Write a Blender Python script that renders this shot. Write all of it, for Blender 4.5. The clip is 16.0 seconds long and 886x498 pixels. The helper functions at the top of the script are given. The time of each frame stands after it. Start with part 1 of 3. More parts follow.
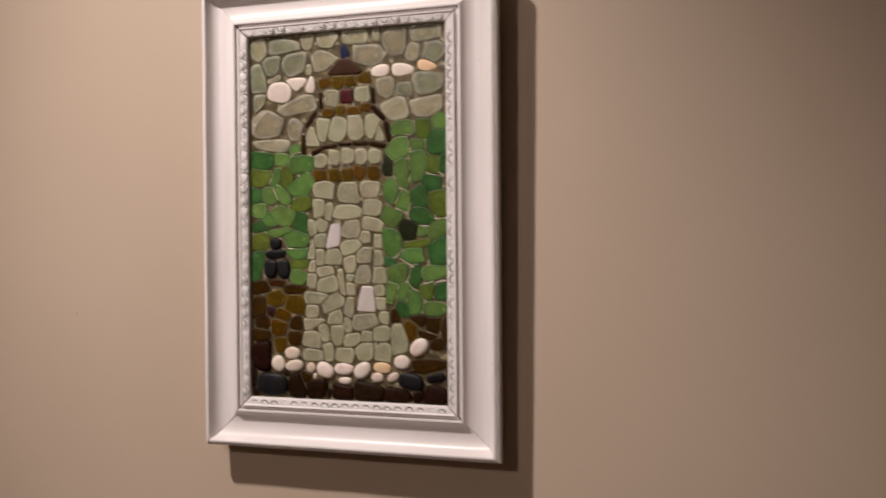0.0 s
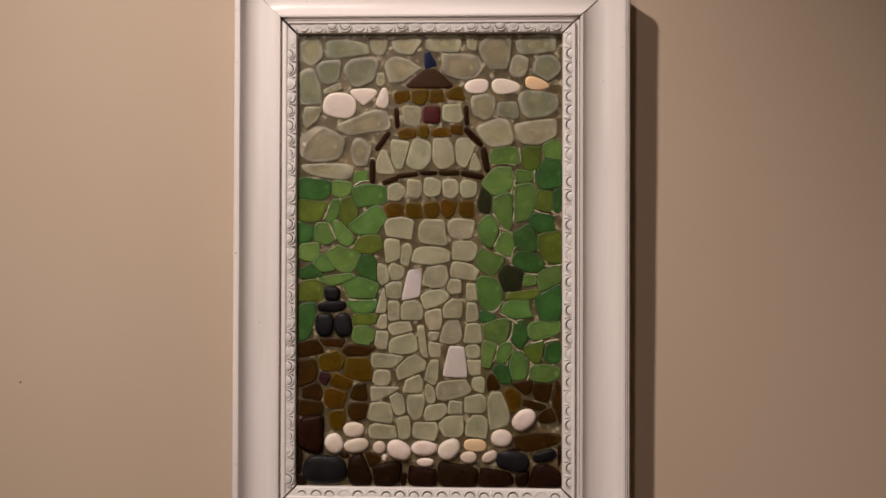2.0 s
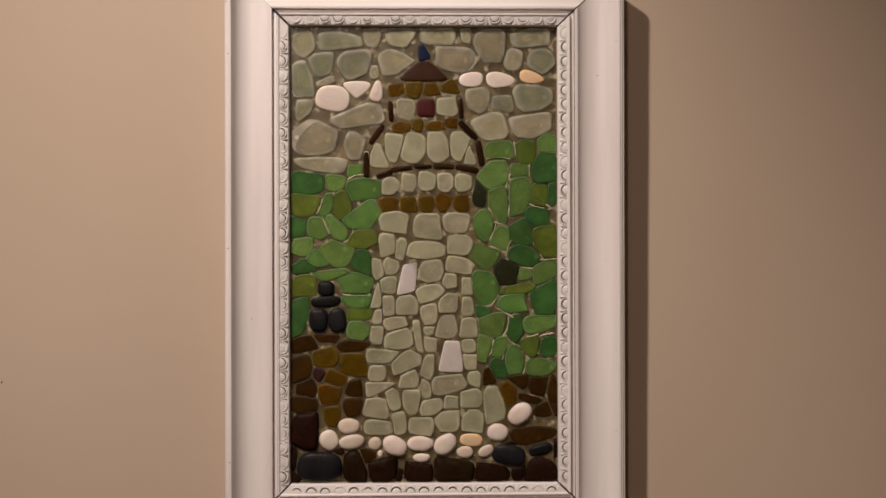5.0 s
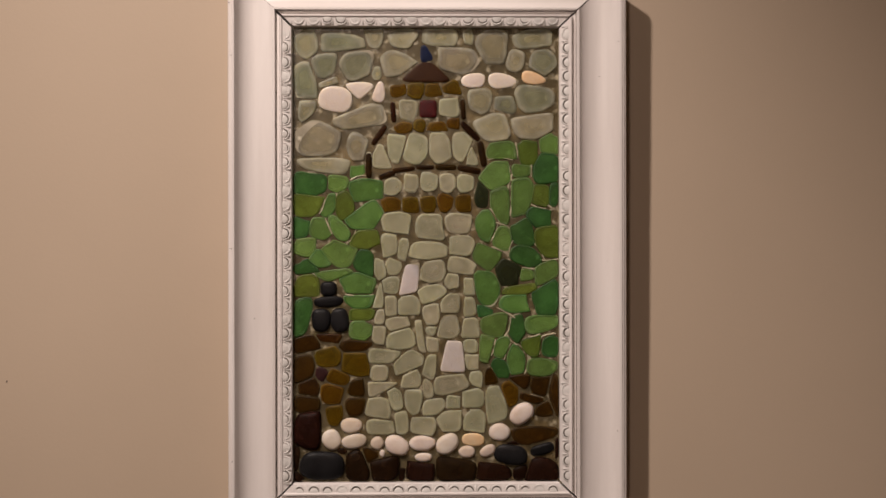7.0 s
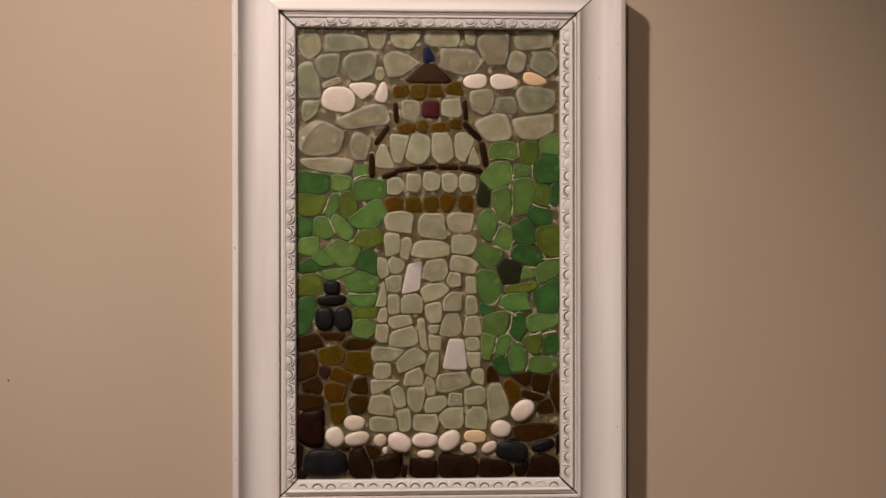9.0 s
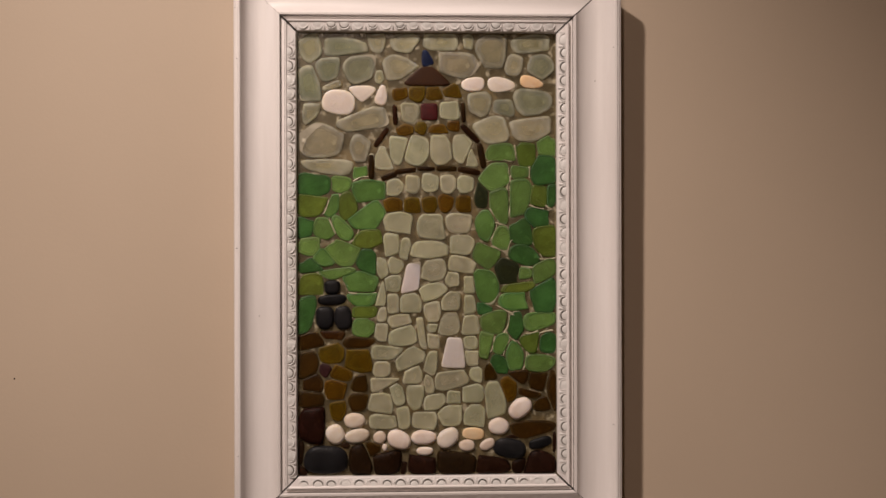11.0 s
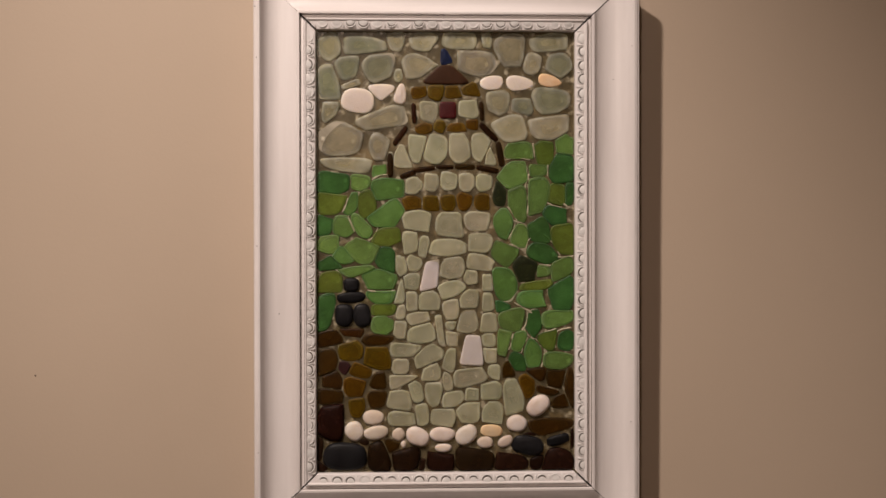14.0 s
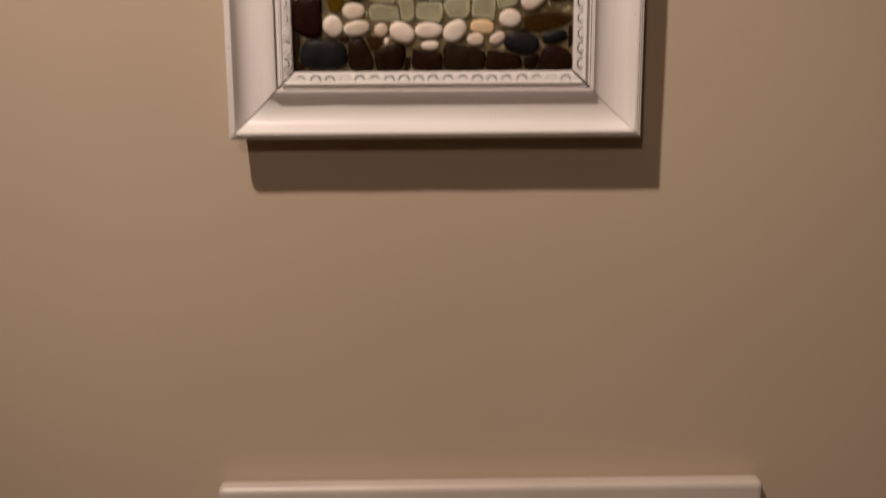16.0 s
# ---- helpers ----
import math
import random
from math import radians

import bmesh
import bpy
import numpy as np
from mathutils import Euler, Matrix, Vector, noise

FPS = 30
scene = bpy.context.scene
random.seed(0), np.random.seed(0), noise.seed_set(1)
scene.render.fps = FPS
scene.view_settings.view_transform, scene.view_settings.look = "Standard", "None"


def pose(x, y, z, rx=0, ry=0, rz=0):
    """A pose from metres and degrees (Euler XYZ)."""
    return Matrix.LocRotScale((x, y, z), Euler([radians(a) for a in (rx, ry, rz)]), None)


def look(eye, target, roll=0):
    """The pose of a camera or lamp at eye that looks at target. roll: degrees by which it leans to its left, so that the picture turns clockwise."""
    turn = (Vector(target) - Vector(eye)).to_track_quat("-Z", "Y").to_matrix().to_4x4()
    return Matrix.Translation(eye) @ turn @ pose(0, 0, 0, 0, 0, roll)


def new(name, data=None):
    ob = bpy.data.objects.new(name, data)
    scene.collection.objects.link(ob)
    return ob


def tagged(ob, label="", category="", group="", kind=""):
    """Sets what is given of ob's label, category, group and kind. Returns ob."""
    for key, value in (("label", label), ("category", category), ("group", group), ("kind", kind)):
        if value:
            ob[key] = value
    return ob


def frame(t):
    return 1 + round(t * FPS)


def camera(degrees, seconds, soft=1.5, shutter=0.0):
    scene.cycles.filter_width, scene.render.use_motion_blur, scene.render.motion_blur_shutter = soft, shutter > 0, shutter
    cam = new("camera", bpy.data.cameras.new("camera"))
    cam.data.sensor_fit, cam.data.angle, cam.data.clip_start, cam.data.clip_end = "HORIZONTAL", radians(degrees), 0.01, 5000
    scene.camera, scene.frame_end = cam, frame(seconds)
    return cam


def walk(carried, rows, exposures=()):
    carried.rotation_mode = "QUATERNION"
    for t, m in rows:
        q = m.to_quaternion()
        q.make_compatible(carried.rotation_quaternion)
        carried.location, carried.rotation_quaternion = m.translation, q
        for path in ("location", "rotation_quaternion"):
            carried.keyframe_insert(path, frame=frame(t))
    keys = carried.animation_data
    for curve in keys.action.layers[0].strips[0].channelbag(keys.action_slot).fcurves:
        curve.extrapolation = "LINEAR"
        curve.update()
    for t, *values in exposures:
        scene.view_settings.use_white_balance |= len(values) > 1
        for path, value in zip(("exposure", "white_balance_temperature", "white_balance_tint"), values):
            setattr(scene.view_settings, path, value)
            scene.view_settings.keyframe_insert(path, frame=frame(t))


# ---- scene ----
cam = camera(45.8, 16.0, soft=1.55, shutter=0.25)
PATH = [
    (0, (0.536, -1.151, 1.414), (-0.155, 0.726, 1.425), -0.2),
    (0.5, (0.321, -1.126, 1.411), (-0.268, 0.783, 1.5), -0.0),
    (1, (0.156, -1.081, 1.43), (-0.117, 0.898, 1.512), -0.8),
    (1.5, (0.103, -1.051, 1.442), (-0.068, 0.941, 1.501), 0.9),
    (2, (0.055, -1.041, 1.446), (-0.025, 0.957, 1.496), 0.2),
    (2.5, (0.025, -1.047, 1.451), (0.012, 0.952, 1.49), 0.4),
    (3, (0.008, -1.044, 1.45), (0.025, 0.955, 1.491), -0.0),
    (3.5, (-0.002, -1.039, 1.455), (0.029, 0.961, 1.482), -0.2),
    (4, (0.0, -1.038, 1.453), (0.036, 0.961, 1.482), -0.2),
    (6.5, (-0.007, -1.033, 1.448), (0.042, 0.966, 1.482), -0.1),
    (7, (0.002, -1.04, 1.452), (0.032, 0.96, 1.48), -0.1),
    (7.5, (-0.001, -1.047, 1.454), (0.031, 0.953, 1.477), -0.1),
    (8, (-0.01, -1.044, 1.447), (0.039, 0.955, 1.479), -0.0),
    (8.5, (-0.016, -1.046, 1.442), (0.043, 0.953, 1.481), -0.1),
    (9, (-0.028, -1.05, 1.453), (0.056, 0.949, 1.477), -0.1),
    (11.5, (-0.023, -1.068, 1.449), (0.051, 0.931, 1.481), -0.1),
    (12, (-0.024, -1.067, 1.452), (0.04, 0.932, 1.486), 0.2),
    (12.5, (-0.039, -1.064, 1.449), (0.04, 0.934, 1.488), 0.0),
    (13, (-0.039, -1.061, 1.457), (0.035, 0.938, 1.473), -0.0),
    (13.5, (-0.041, -1.068, 1.448), (0.033, 0.931, 1.479), -0.1),
    (14, (-0.039, -1.071, 1.454), (0.032, 0.928, 1.472), -0.1),
    (14.5, (-0.043, -1.068, 1.447), (0.034, 0.931, 1.463), 0.1),
    (15, (-0.042, -1.055, 1.406), (0.028, 0.943, 1.368), 0.1),
    (15.3, (-0.035, -1.033, 1.38), (0.029, 0.961, 1.243), 0.1),
    (15.5, (-0.046, -1.029, 1.327), (0.051, 0.964, 1.185), -0.2),
    (16, (-0.01, -1.006, 1.272), (0.028, 0.954, 0.878), -0.3),
]
walk(cam, [(t, look(eye, target, roll)) for t, eye, target, roll in PATH], exposures=[(0.0, 0.17, 6150, 10), (0.5, -0.05, 6350, 10), (1.0, -0.08, 6430, 10), (2.0, -0.10, 6480, 10), (6.5, -0.10, 6600, 10), (14.5, -0.08, 6570, 10), (16.0, -0.04, 6950, 10)])

# ---- light: a warm ceiling spot up to one side, a weaker lamp further back ----
world = bpy.data.worlds.new("room_dark")
world.use_nodes = True
world.node_tree.nodes["Background"].inputs[0].default_value = (1.0, 0.85, 0.7, 1)
world.node_tree.nodes["Background"].inputs[1].default_value = 0.02
scene.world = world


def bulb(name, place, watts, radius, colour):
    data = bpy.data.lights.new(name, "POINT")
    data.energy, data.shadow_soft_size, data.color = watts, radius, colour
    ob = new(name, data)
    ob.location = place
    return ob


# soft narrow cone: its falloff also stands in for lens vignetting
spot = bpy.data.lights.new("ceiling_spot", "SPOT")
spot.energy, spot.shadow_soft_size, spot.color, spot.spot_size, spot.spot_blend = 182, 0.045, (1.0, 0.855, 0.78), radians(45), 1.0
new("ceiling_spot", spot).matrix_world = look((-0.72, -1.20, 2.95), (-0.05, 0.0, 1.23))
bulb("far_lamp", (-0.36, -2.0, 2.05), 25, 0.06, (1.0, 0.80, 0.68))

# ---- materials ----


def material(name, low, high, scale=40.0, rough=0.5, bump=0.0, bump_scale=200.0, metal=0.0, vary=0.0, spots=None, coat=0.0, spread=(0.3, 0.7), glow=0.0, rim=None, sheen=0.5, clear=None, stretch=None):
    """Two-scale noise between two colours, with fine relief; vary: change from piece to piece."""
    mat = bpy.data.materials.new(name)
    mat.use_nodes = True
    nodes, links = mat.node_tree.nodes, mat.node_tree.links
    bsdf = nodes["Principled BSDF"]
    coord = nodes.new("ShaderNodeTexCoord")
    info = nodes.new("ShaderNodeObjectInfo")
    shift = nodes.new("ShaderNodeVectorMath")
    shift.operation = "MULTIPLY_ADD"
    links.new(info.outputs["Random"], shift.inputs[0])
    shift.inputs[1].default_value = (7.0, 3.0, 5.0)
    links.new(coord.outputs["Object"], shift.inputs[2])
    big = nodes.new("ShaderNodeTexNoise")
    big.inputs["Scale"].default_value, big.inputs["Detail"].default_value = scale, 4
    if stretch:
        along = nodes.new("ShaderNodeMapping")
        along.inputs["Scale"].default_value = stretch
        links.new(shift.outputs[0], along.inputs["Vector"])
        links.new(along.outputs[0], big.inputs["Vector"])
    else:
        links.new(shift.outputs[0], big.inputs["Vector"])
    ramp = nodes.new("ShaderNodeValToRGB")
    ramp.color_ramp.elements[0].position, ramp.color_ramp.elements[1].position = spread
    ramp.color_ramp.elements[0].color, ramp.color_ramp.elements[1].color = (*low, 1), (*high, 1)
    links.new(big.outputs["Fac"], ramp.inputs["Fac"])
    colour = ramp.outputs["Color"]
    if vary:
        hsv = nodes.new("ShaderNodeHueSaturation")
        tone = nodes.new("ShaderNodeMapRange")
        tone.inputs["To Min"].default_value, tone.inputs["To Max"].default_value = 1 - vary, 1 + vary
        links.new(info.outputs["Random"], tone.inputs["Value"])
        links.new(tone.outputs["Result"], hsv.inputs["Value"])
        hue = nodes.new("ShaderNodeMath")
        hue.operation = "MULTIPLY"
        hue.inputs[1].default_value = 37.7
        links.new(info.outputs["Random"], hue.inputs[0])
        part_of = nodes.new("ShaderNodeMath")
        part_of.operation = "FRACT"
        links.new(hue.outputs[0], part_of.inputs[0])
        turn = nodes.new("ShaderNodeMapRange")
        turn.inputs["To Min"].default_value, turn.inputs["To Max"].default_value = 0.5 - vary * 0.15, 0.5 + vary * 0.15
        links.new(part_of.outputs[0], turn.inputs["Value"])
        links.new(turn.outputs["Result"], hsv.inputs["Hue"])
        links.new(colour, hsv.inputs["Color"])
        colour = hsv.outputs["Color"]
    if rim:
        # frosted edge, and the light it catches, painted as a paler uneven colour
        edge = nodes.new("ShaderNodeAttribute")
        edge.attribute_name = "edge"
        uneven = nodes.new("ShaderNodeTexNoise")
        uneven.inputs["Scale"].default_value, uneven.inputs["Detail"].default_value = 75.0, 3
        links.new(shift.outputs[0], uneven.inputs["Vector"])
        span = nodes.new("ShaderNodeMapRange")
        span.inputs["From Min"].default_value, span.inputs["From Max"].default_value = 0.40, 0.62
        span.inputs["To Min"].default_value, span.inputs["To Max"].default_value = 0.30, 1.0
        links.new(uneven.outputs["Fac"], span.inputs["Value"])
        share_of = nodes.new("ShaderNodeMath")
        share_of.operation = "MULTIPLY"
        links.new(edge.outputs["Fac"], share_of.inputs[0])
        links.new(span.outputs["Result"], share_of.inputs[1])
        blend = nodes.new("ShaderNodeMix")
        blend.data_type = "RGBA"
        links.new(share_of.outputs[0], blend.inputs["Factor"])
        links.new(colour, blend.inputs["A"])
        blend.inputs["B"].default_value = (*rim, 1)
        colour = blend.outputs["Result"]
    if spots:
        dots = nodes.new("ShaderNodeTexNoise")
        dots.inputs["Scale"].default_value, dots.inputs["Detail"].default_value = spots[1], 2
        links.new(coord.outputs["Object"], dots.inputs["Vector"])
        cut = nodes.new("ShaderNodeMapRange")
        cut.inputs["From Min"].default_value, cut.inputs["From Max"].default_value = spots[2], spots[2] + spots[3]
        links.new(dots.outputs["Fac"], cut.inputs["Value"])
        mix = nodes.new("ShaderNodeMix")
        mix.data_type = "RGBA"
        links.new(cut.outputs["Result"], mix.inputs["Factor"])
        links.new(colour, mix.inputs["A"])
        mix.inputs["B"].default_value = (*spots[0], 1)
        colour = mix.outputs["Result"]
    links.new(colour, bsdf.inputs["Base Color"])
    bsdf.inputs["Roughness"].default_value, bsdf.inputs["Metallic"].default_value = rough, metal
    bsdf.inputs["Coat Weight"].default_value = coat
    bsdf.inputs["Specular IOR Level"].default_value = sheen
    bsdf.inputs["Coat Roughness"].default_value = 0.25
    if glow:
        # light spreads under the skin of glass and pebbles
        bsdf.inputs["Subsurface Weight"].default_value = glow
        bsdf.inputs["Subsurface Radius"].default_value = (1.0, 0.9, 0.7)
        bsdf.inputs["Subsurface Scale"].default_value = 0.0025
    if bump:
        fine = nodes.new("ShaderNodeTexNoise")
        fine.inputs["Scale"].default_value, fine.inputs["Detail"].default_value = bump_scale, 6
        links.new(shift.outputs[0], fine.inputs["Vector"])
        rise = nodes.new("ShaderNodeBump")
        rise.inputs["Strength"].default_value, rise.inputs["Distance"].default_value = bump, 0.001
        links.new(fine.outputs["Fac"], rise.inputs["Height"])
        links.new(rise.outputs["Normal"], bsdf.inputs["Normal"])
    if clear:
        # what shows of the adhesive through the glass, most where it is least frosted
        see = nodes.new("ShaderNodeBsdfTransparent")
        see.inputs["Color"].default_value = (*clear[1], 1)
        if rim:
            # clear in the middle, frosted round the shoulder, clear again down the side
            much = nodes.new("ShaderNodeValToRGB")
            much.color_ramp.elements.new(0.45)
            for stop, value in zip(much.color_ramp.elements, (clear[0], clear[0] * 0.28, 0.9 if clear[0] > 0.55 else clear[0])):
                stop.color = (value, value, value, 1)
            links.new(edge.outputs["Fac"], much.inputs["Fac"])
        else:
            much = nodes.new("ShaderNodeMapRange")
            much.inputs["To Min"].default_value, much.inputs["To Max"].default_value = clear[0], clear[0] * 0.5
            links.new(cut.outputs["Result"], much.inputs["Value"])
        body = bsdf.outputs[0]
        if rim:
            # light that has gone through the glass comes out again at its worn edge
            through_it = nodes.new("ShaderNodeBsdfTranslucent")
            # colour raised by half to strengthen the light coming through
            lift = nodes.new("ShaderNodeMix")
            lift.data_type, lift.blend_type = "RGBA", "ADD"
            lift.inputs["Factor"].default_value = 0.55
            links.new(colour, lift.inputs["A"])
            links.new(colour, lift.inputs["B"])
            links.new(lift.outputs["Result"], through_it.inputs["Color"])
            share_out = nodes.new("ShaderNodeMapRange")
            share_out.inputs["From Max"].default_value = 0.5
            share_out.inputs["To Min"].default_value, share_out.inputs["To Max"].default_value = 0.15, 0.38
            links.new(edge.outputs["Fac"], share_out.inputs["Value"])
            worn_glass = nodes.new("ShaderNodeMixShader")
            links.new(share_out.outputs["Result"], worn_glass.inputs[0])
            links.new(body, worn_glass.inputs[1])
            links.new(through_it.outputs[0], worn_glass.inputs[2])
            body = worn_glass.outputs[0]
        both = nodes.new("ShaderNodeMixShader")
        links.new(much.outputs[0], both.inputs[0])
        links.new(body, both.inputs[1])
        links.new(see.outputs[0], both.inputs[2])
        links.new(both.outputs[0], nodes["Material Output"].inputs["Surface"])
    return mat


WALL = material("tan_wall_paint", (0.475, 0.375, 0.28), (0.51, 0.405, 0.305), 3.0, 0.62, 0.10, 260)
# for the unseen walls: darker than the tan wall, to limit bounced light
PLAIN = material("unseen_wall_paint", (0.32, 0.26, 0.20), (0.36, 0.295, 0.23), 2.0, 0.8)
FLOOR = material("brown_floor", (0.16, 0.11, 0.07), (0.24, 0.17, 0.11), 8.0, 0.5)
CEILING = material("ceiling_paint", (0.42, 0.38, 0.34), (0.46, 0.42, 0.38), 2.0, 0.9)
PAINT = material("aged_white_paint", (0.68, 0.63, 0.605), (0.80, 0.755, 0.735), 30.0, 0.36, 0.18, 240, stretch=(0.12, 1.0, 1.6), spots=((0.50, 0.45, 0.41), 160.0, 0.77, 0.04))
BEAD = material("carved_white_paint", (0.66, 0.635, 0.61), (0.78, 0.755, 0.73), 60.0, 0.42, 0.3, 500)
# wax in the carving, small dark marks, and shade painted into the groove
DARK_MARKS = material("dark_wax_marks_and_groove_shade", (0.03, 0.024, 0.018), (0.16, 0.13, 0.105), 200.0, 0.6)
MITRE_DARK = material("mitre_gap_dark", (0.02, 0.015, 0.01), (0.05, 0.035, 0.02), 60.0, 0.8)
RESIN = material("adhesive_on_clear_glass", (0.175, 0.143, 0.080), (0.30, 0.25, 0.155), 95.0, 0.3, 0.4, 160, spots=((0.50, 0.44, 0.31), 120.0, 0.535, 0.15), spread=(0.38, 0.66), clear=(0.72, (0.90, 0.86, 0.74)))
CURED = material("cured_cream_adhesive", (0.30, 0.265, 0.17), (0.56, 0.50, 0.36), 160.0, 0.3, 0.3, 300)
BED = material("pale_adhesive_under_glass", (0.27, 0.245, 0.165), (0.47, 0.43, 0.31), 70.0, 0.5, 0.3, 200, vary=0.12, spots=((0.58, 0.53, 0.41), 140.0, 0.60, 0.12), spread=(0.32, 0.68))
BOARD = material("white_board_paint", (0.50, 0.43, 0.375), (0.57, 0.495, 0.435), 10.0, 0.4, 0.1, 200)


def glass(name, low, high, rim, vary=0.12, rough=0.42, clear=0.70, sheen=0.28, deep=1.0):
    """A sea-worn glass, clearer in its middle, frosted at its rim with caught light painted in; clear 0: a pebble."""
    most = max(high)
    tint = tuple(min(0.95, (c / most) ** 0.7 * (0.48 + most * 1.5) * deep) for c in high)
    # rim brightened by half to paint in the light worn edges catch
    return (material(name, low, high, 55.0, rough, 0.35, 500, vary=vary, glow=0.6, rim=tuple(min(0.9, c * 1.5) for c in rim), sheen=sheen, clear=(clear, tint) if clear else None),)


KINDS = {
    "sky": ("glass_piece", *glass("grey_white_sea_glass", (0.22, 0.215, 0.17), (0.37, 0.35, 0.285), (0.66, 0.60, 0.49), 0.22, deep=0.93)),
    "mist": ("glass_piece", *glass("blue_green_frosted_sea_glass", (0.175, 0.19, 0.148), (0.29, 0.305, 0.245), (0.56, 0.53, 0.43), 0.18, deep=0.88)),
    "pale": ("glass_piece", *glass("pale_sea_glass", (0.36, 0.36, 0.235), (0.48, 0.475, 0.33), (0.66, 0.63, 0.47), 0.12, deep=1.0)),
    "green": ("glass_piece", *glass("green_sea_glass", (0.085, 0.178, 0.058), (0.165, 0.270, 0.105), (0.25, 0.34, 0.16), 0.26, deep=0.92)),
    "deep": ("glass_piece", *glass("deep_green_sea_glass", (0.030, 0.095, 0.032), (0.066, 0.150, 0.058), (0.10, 0.18, 0.075), 0.25, deep=0.92)),
    "olive": ("glass_piece", *glass("olive_sea_glass", (0.088, 0.130, 0.026), (0.138, 0.185, 0.050), (0.15, 0.20, 0.06), 0.22, deep=0.92)),
    "moss": ("glass_piece", *glass("dark_grey_green_glass", (0.026, 0.034, 0.013), (0.04, 0.048, 0.02), (0.05, 0.06, 0.028), 0.05, clear=0.5, deep=0.5)),
    "amber": ("glass_piece", *glass("amber_sea_glass", (0.120, 0.070, 0.004), (0.190, 0.116, 0.008), (0.21, 0.128, 0.02), 0.14, clear=0.72, deep=0.58)),
    "brown": ("glass_piece", *glass("brown_sea_glass", (0.040, 0.020, 0.004), (0.070, 0.036, 0.007), (0.09, 0.048, 0.012), 0.20, clear=0.72, deep=0.58)),
    "bark": ("glass_piece", *glass("dark_brown_glass_sliver", (0.018, 0.007, 0.002), (0.045, 0.018, 0.004), (0.04, 0.018, 0.006), 0.2, clear=0.3, sheen=0.10, deep=0.4)),
    "roof": ("glass_piece", *glass("red_brown_glass", (0.056, 0.021, 0.008), (0.070, 0.027, 0.010), (0.066, 0.030, 0.014), 0.0, clear=0.25, sheen=0.15, deep=0.5)),
    "red": ("glass_piece", *glass("ruby_red_glass", (0.072, 0.006, 0.007), (0.092, 0.009, 0.010), (0.10, 0.016, 0.016), 0.0, clear=0.4, deep=0.7)),
    "blue": ("glass_piece", *glass("cobalt_blue_glass", (0.012, 0.020, 0.065), (0.018, 0.030, 0.09), (0.028, 0.042, 0.11), 0.0, clear=0.4, deep=0.7)),
    "purple": ("glass_piece", *glass("purple_glass", (0.045, 0.017, 0.018), (0.058, 0.022, 0.024), (0.066, 0.03, 0.03), 0.0, clear=0.4, deep=0.7)),
    "cloud": ("pebble", *glass("white_porcelain_shard", (0.66, 0.57, 0.50), (0.72, 0.63, 0.56), (0.66, 0.54, 0.44), 0.05, 0.35, clear=0)),
    "peach": ("pebble", *glass("peach_stone", (0.68, 0.46, 0.25), (0.76, 0.61, 0.45), (0.62, 0.42, 0.24), 0.04, 0.4, clear=0)),
    "white": ("glass_piece", *glass("milk_white_glass", (0.56, 0.50, 0.47), (0.61, 0.55, 0.52), (0.62, 0.53, 0.45), 0.06, 0.35, clear=0)),
    "stone": ("pebble", *glass("white_beach_pebble", (0.58, 0.47, 0.37), (0.76, 0.685, 0.62), (0.62, 0.53, 0.44), 0.08, 0.45, clear=0)),
    "black": ("pebble", *glass("black_beach_pebble", (0.009, 0.0085, 0.009), (0.017, 0.016, 0.017), (0.014, 0.013, 0.014), 0.2, 0.4, clear=0, sheen=0.10)),
    "umber": ("glass_piece", *glass("dark_umber_glass", (0.022, 0.011, 0.006), (0.042, 0.020, 0.010), (0.036, 0.018, 0.009), 0.25, clear=0.5, sheen=0.10, deep=0.40)),
}

# ---- helpers for meshes ----


def finish(name, bm, mats, parent=None, label="", smooth=False):
    mesh = bpy.data.meshes.new(name)
    bm.normal_update()
    bm.to_mesh(mesh)
    bm.free()
    for m in mats if isinstance(mats, (tuple, list)) else (mats,):
        mesh.materials.append(m)
    if smooth:
        for p in mesh.polygons:
            p.use_smooth = True
    ob = new(name, mesh)
    ob.parent = parent
    return tagged(ob, label) if label else ob


def part(name, bm, mats, parent, label="", smooth=False):
    return finish(name, bm, mats, parent, label, smooth)


def box(bm, x0, x1, y0, y1, z0, z1, bevel=0.0, segments=2):
    made = bmesh.ops.create_cube(bm, size=1.0)["verts"]
    for v in made:
        v.co = Vector((x0 + (v.co.x + 0.5) * (x1 - x0), y0 + (v.co.y + 0.5) * (y1 - y0), z0 + (v.co.z + 0.5) * (z1 - z0)))
    if bevel:
        edges = list({e for v in made for e in v.link_edges})
        bmesh.ops.bevel(bm, geom=edges, offset=bevel, segments=segments, profile=0.5, affect="EDGES")
    return bm


# ---- the room ----
def wall(name, x0, x1, y0, y1, z0, z1, mat, label):
    tagged(finish(name, box(bmesh.new(), x0, x1, y0, y1, z0, z1), mat), label, "wall", kind="structure")


wall("wall_north", -2.6, 2.6, 0.0, 0.12, 0.0, 3.1, WALL, "tan painted plaster wall behind the framed picture")
# the other walls, floor and ceiling are unseen, added to close the room
wall("wall_west", -2.72, -2.6, -4.2, 0.12, 0.0, 3.1, PLAIN, "unseen tan side wall, darkened to limit bounced light")
wall("wall_east", 2.6, 2.72, -4.2, 0.12, 0.0, 3.1, PLAIN, "unseen tan side wall, darkened to limit bounced light")
wall("wall_south", -2.72, 2.72, -4.32, -4.2, 0.0, 3.1, PLAIN, "unseen tan rear wall, darkened to limit bounced light")
tagged(finish("floor", box(bmesh.new(), -2.72, 2.72, -4.32, 0.12, -0.1, 0.0), FLOOR), "plain brown floor of the room", "floor", kind="structure")
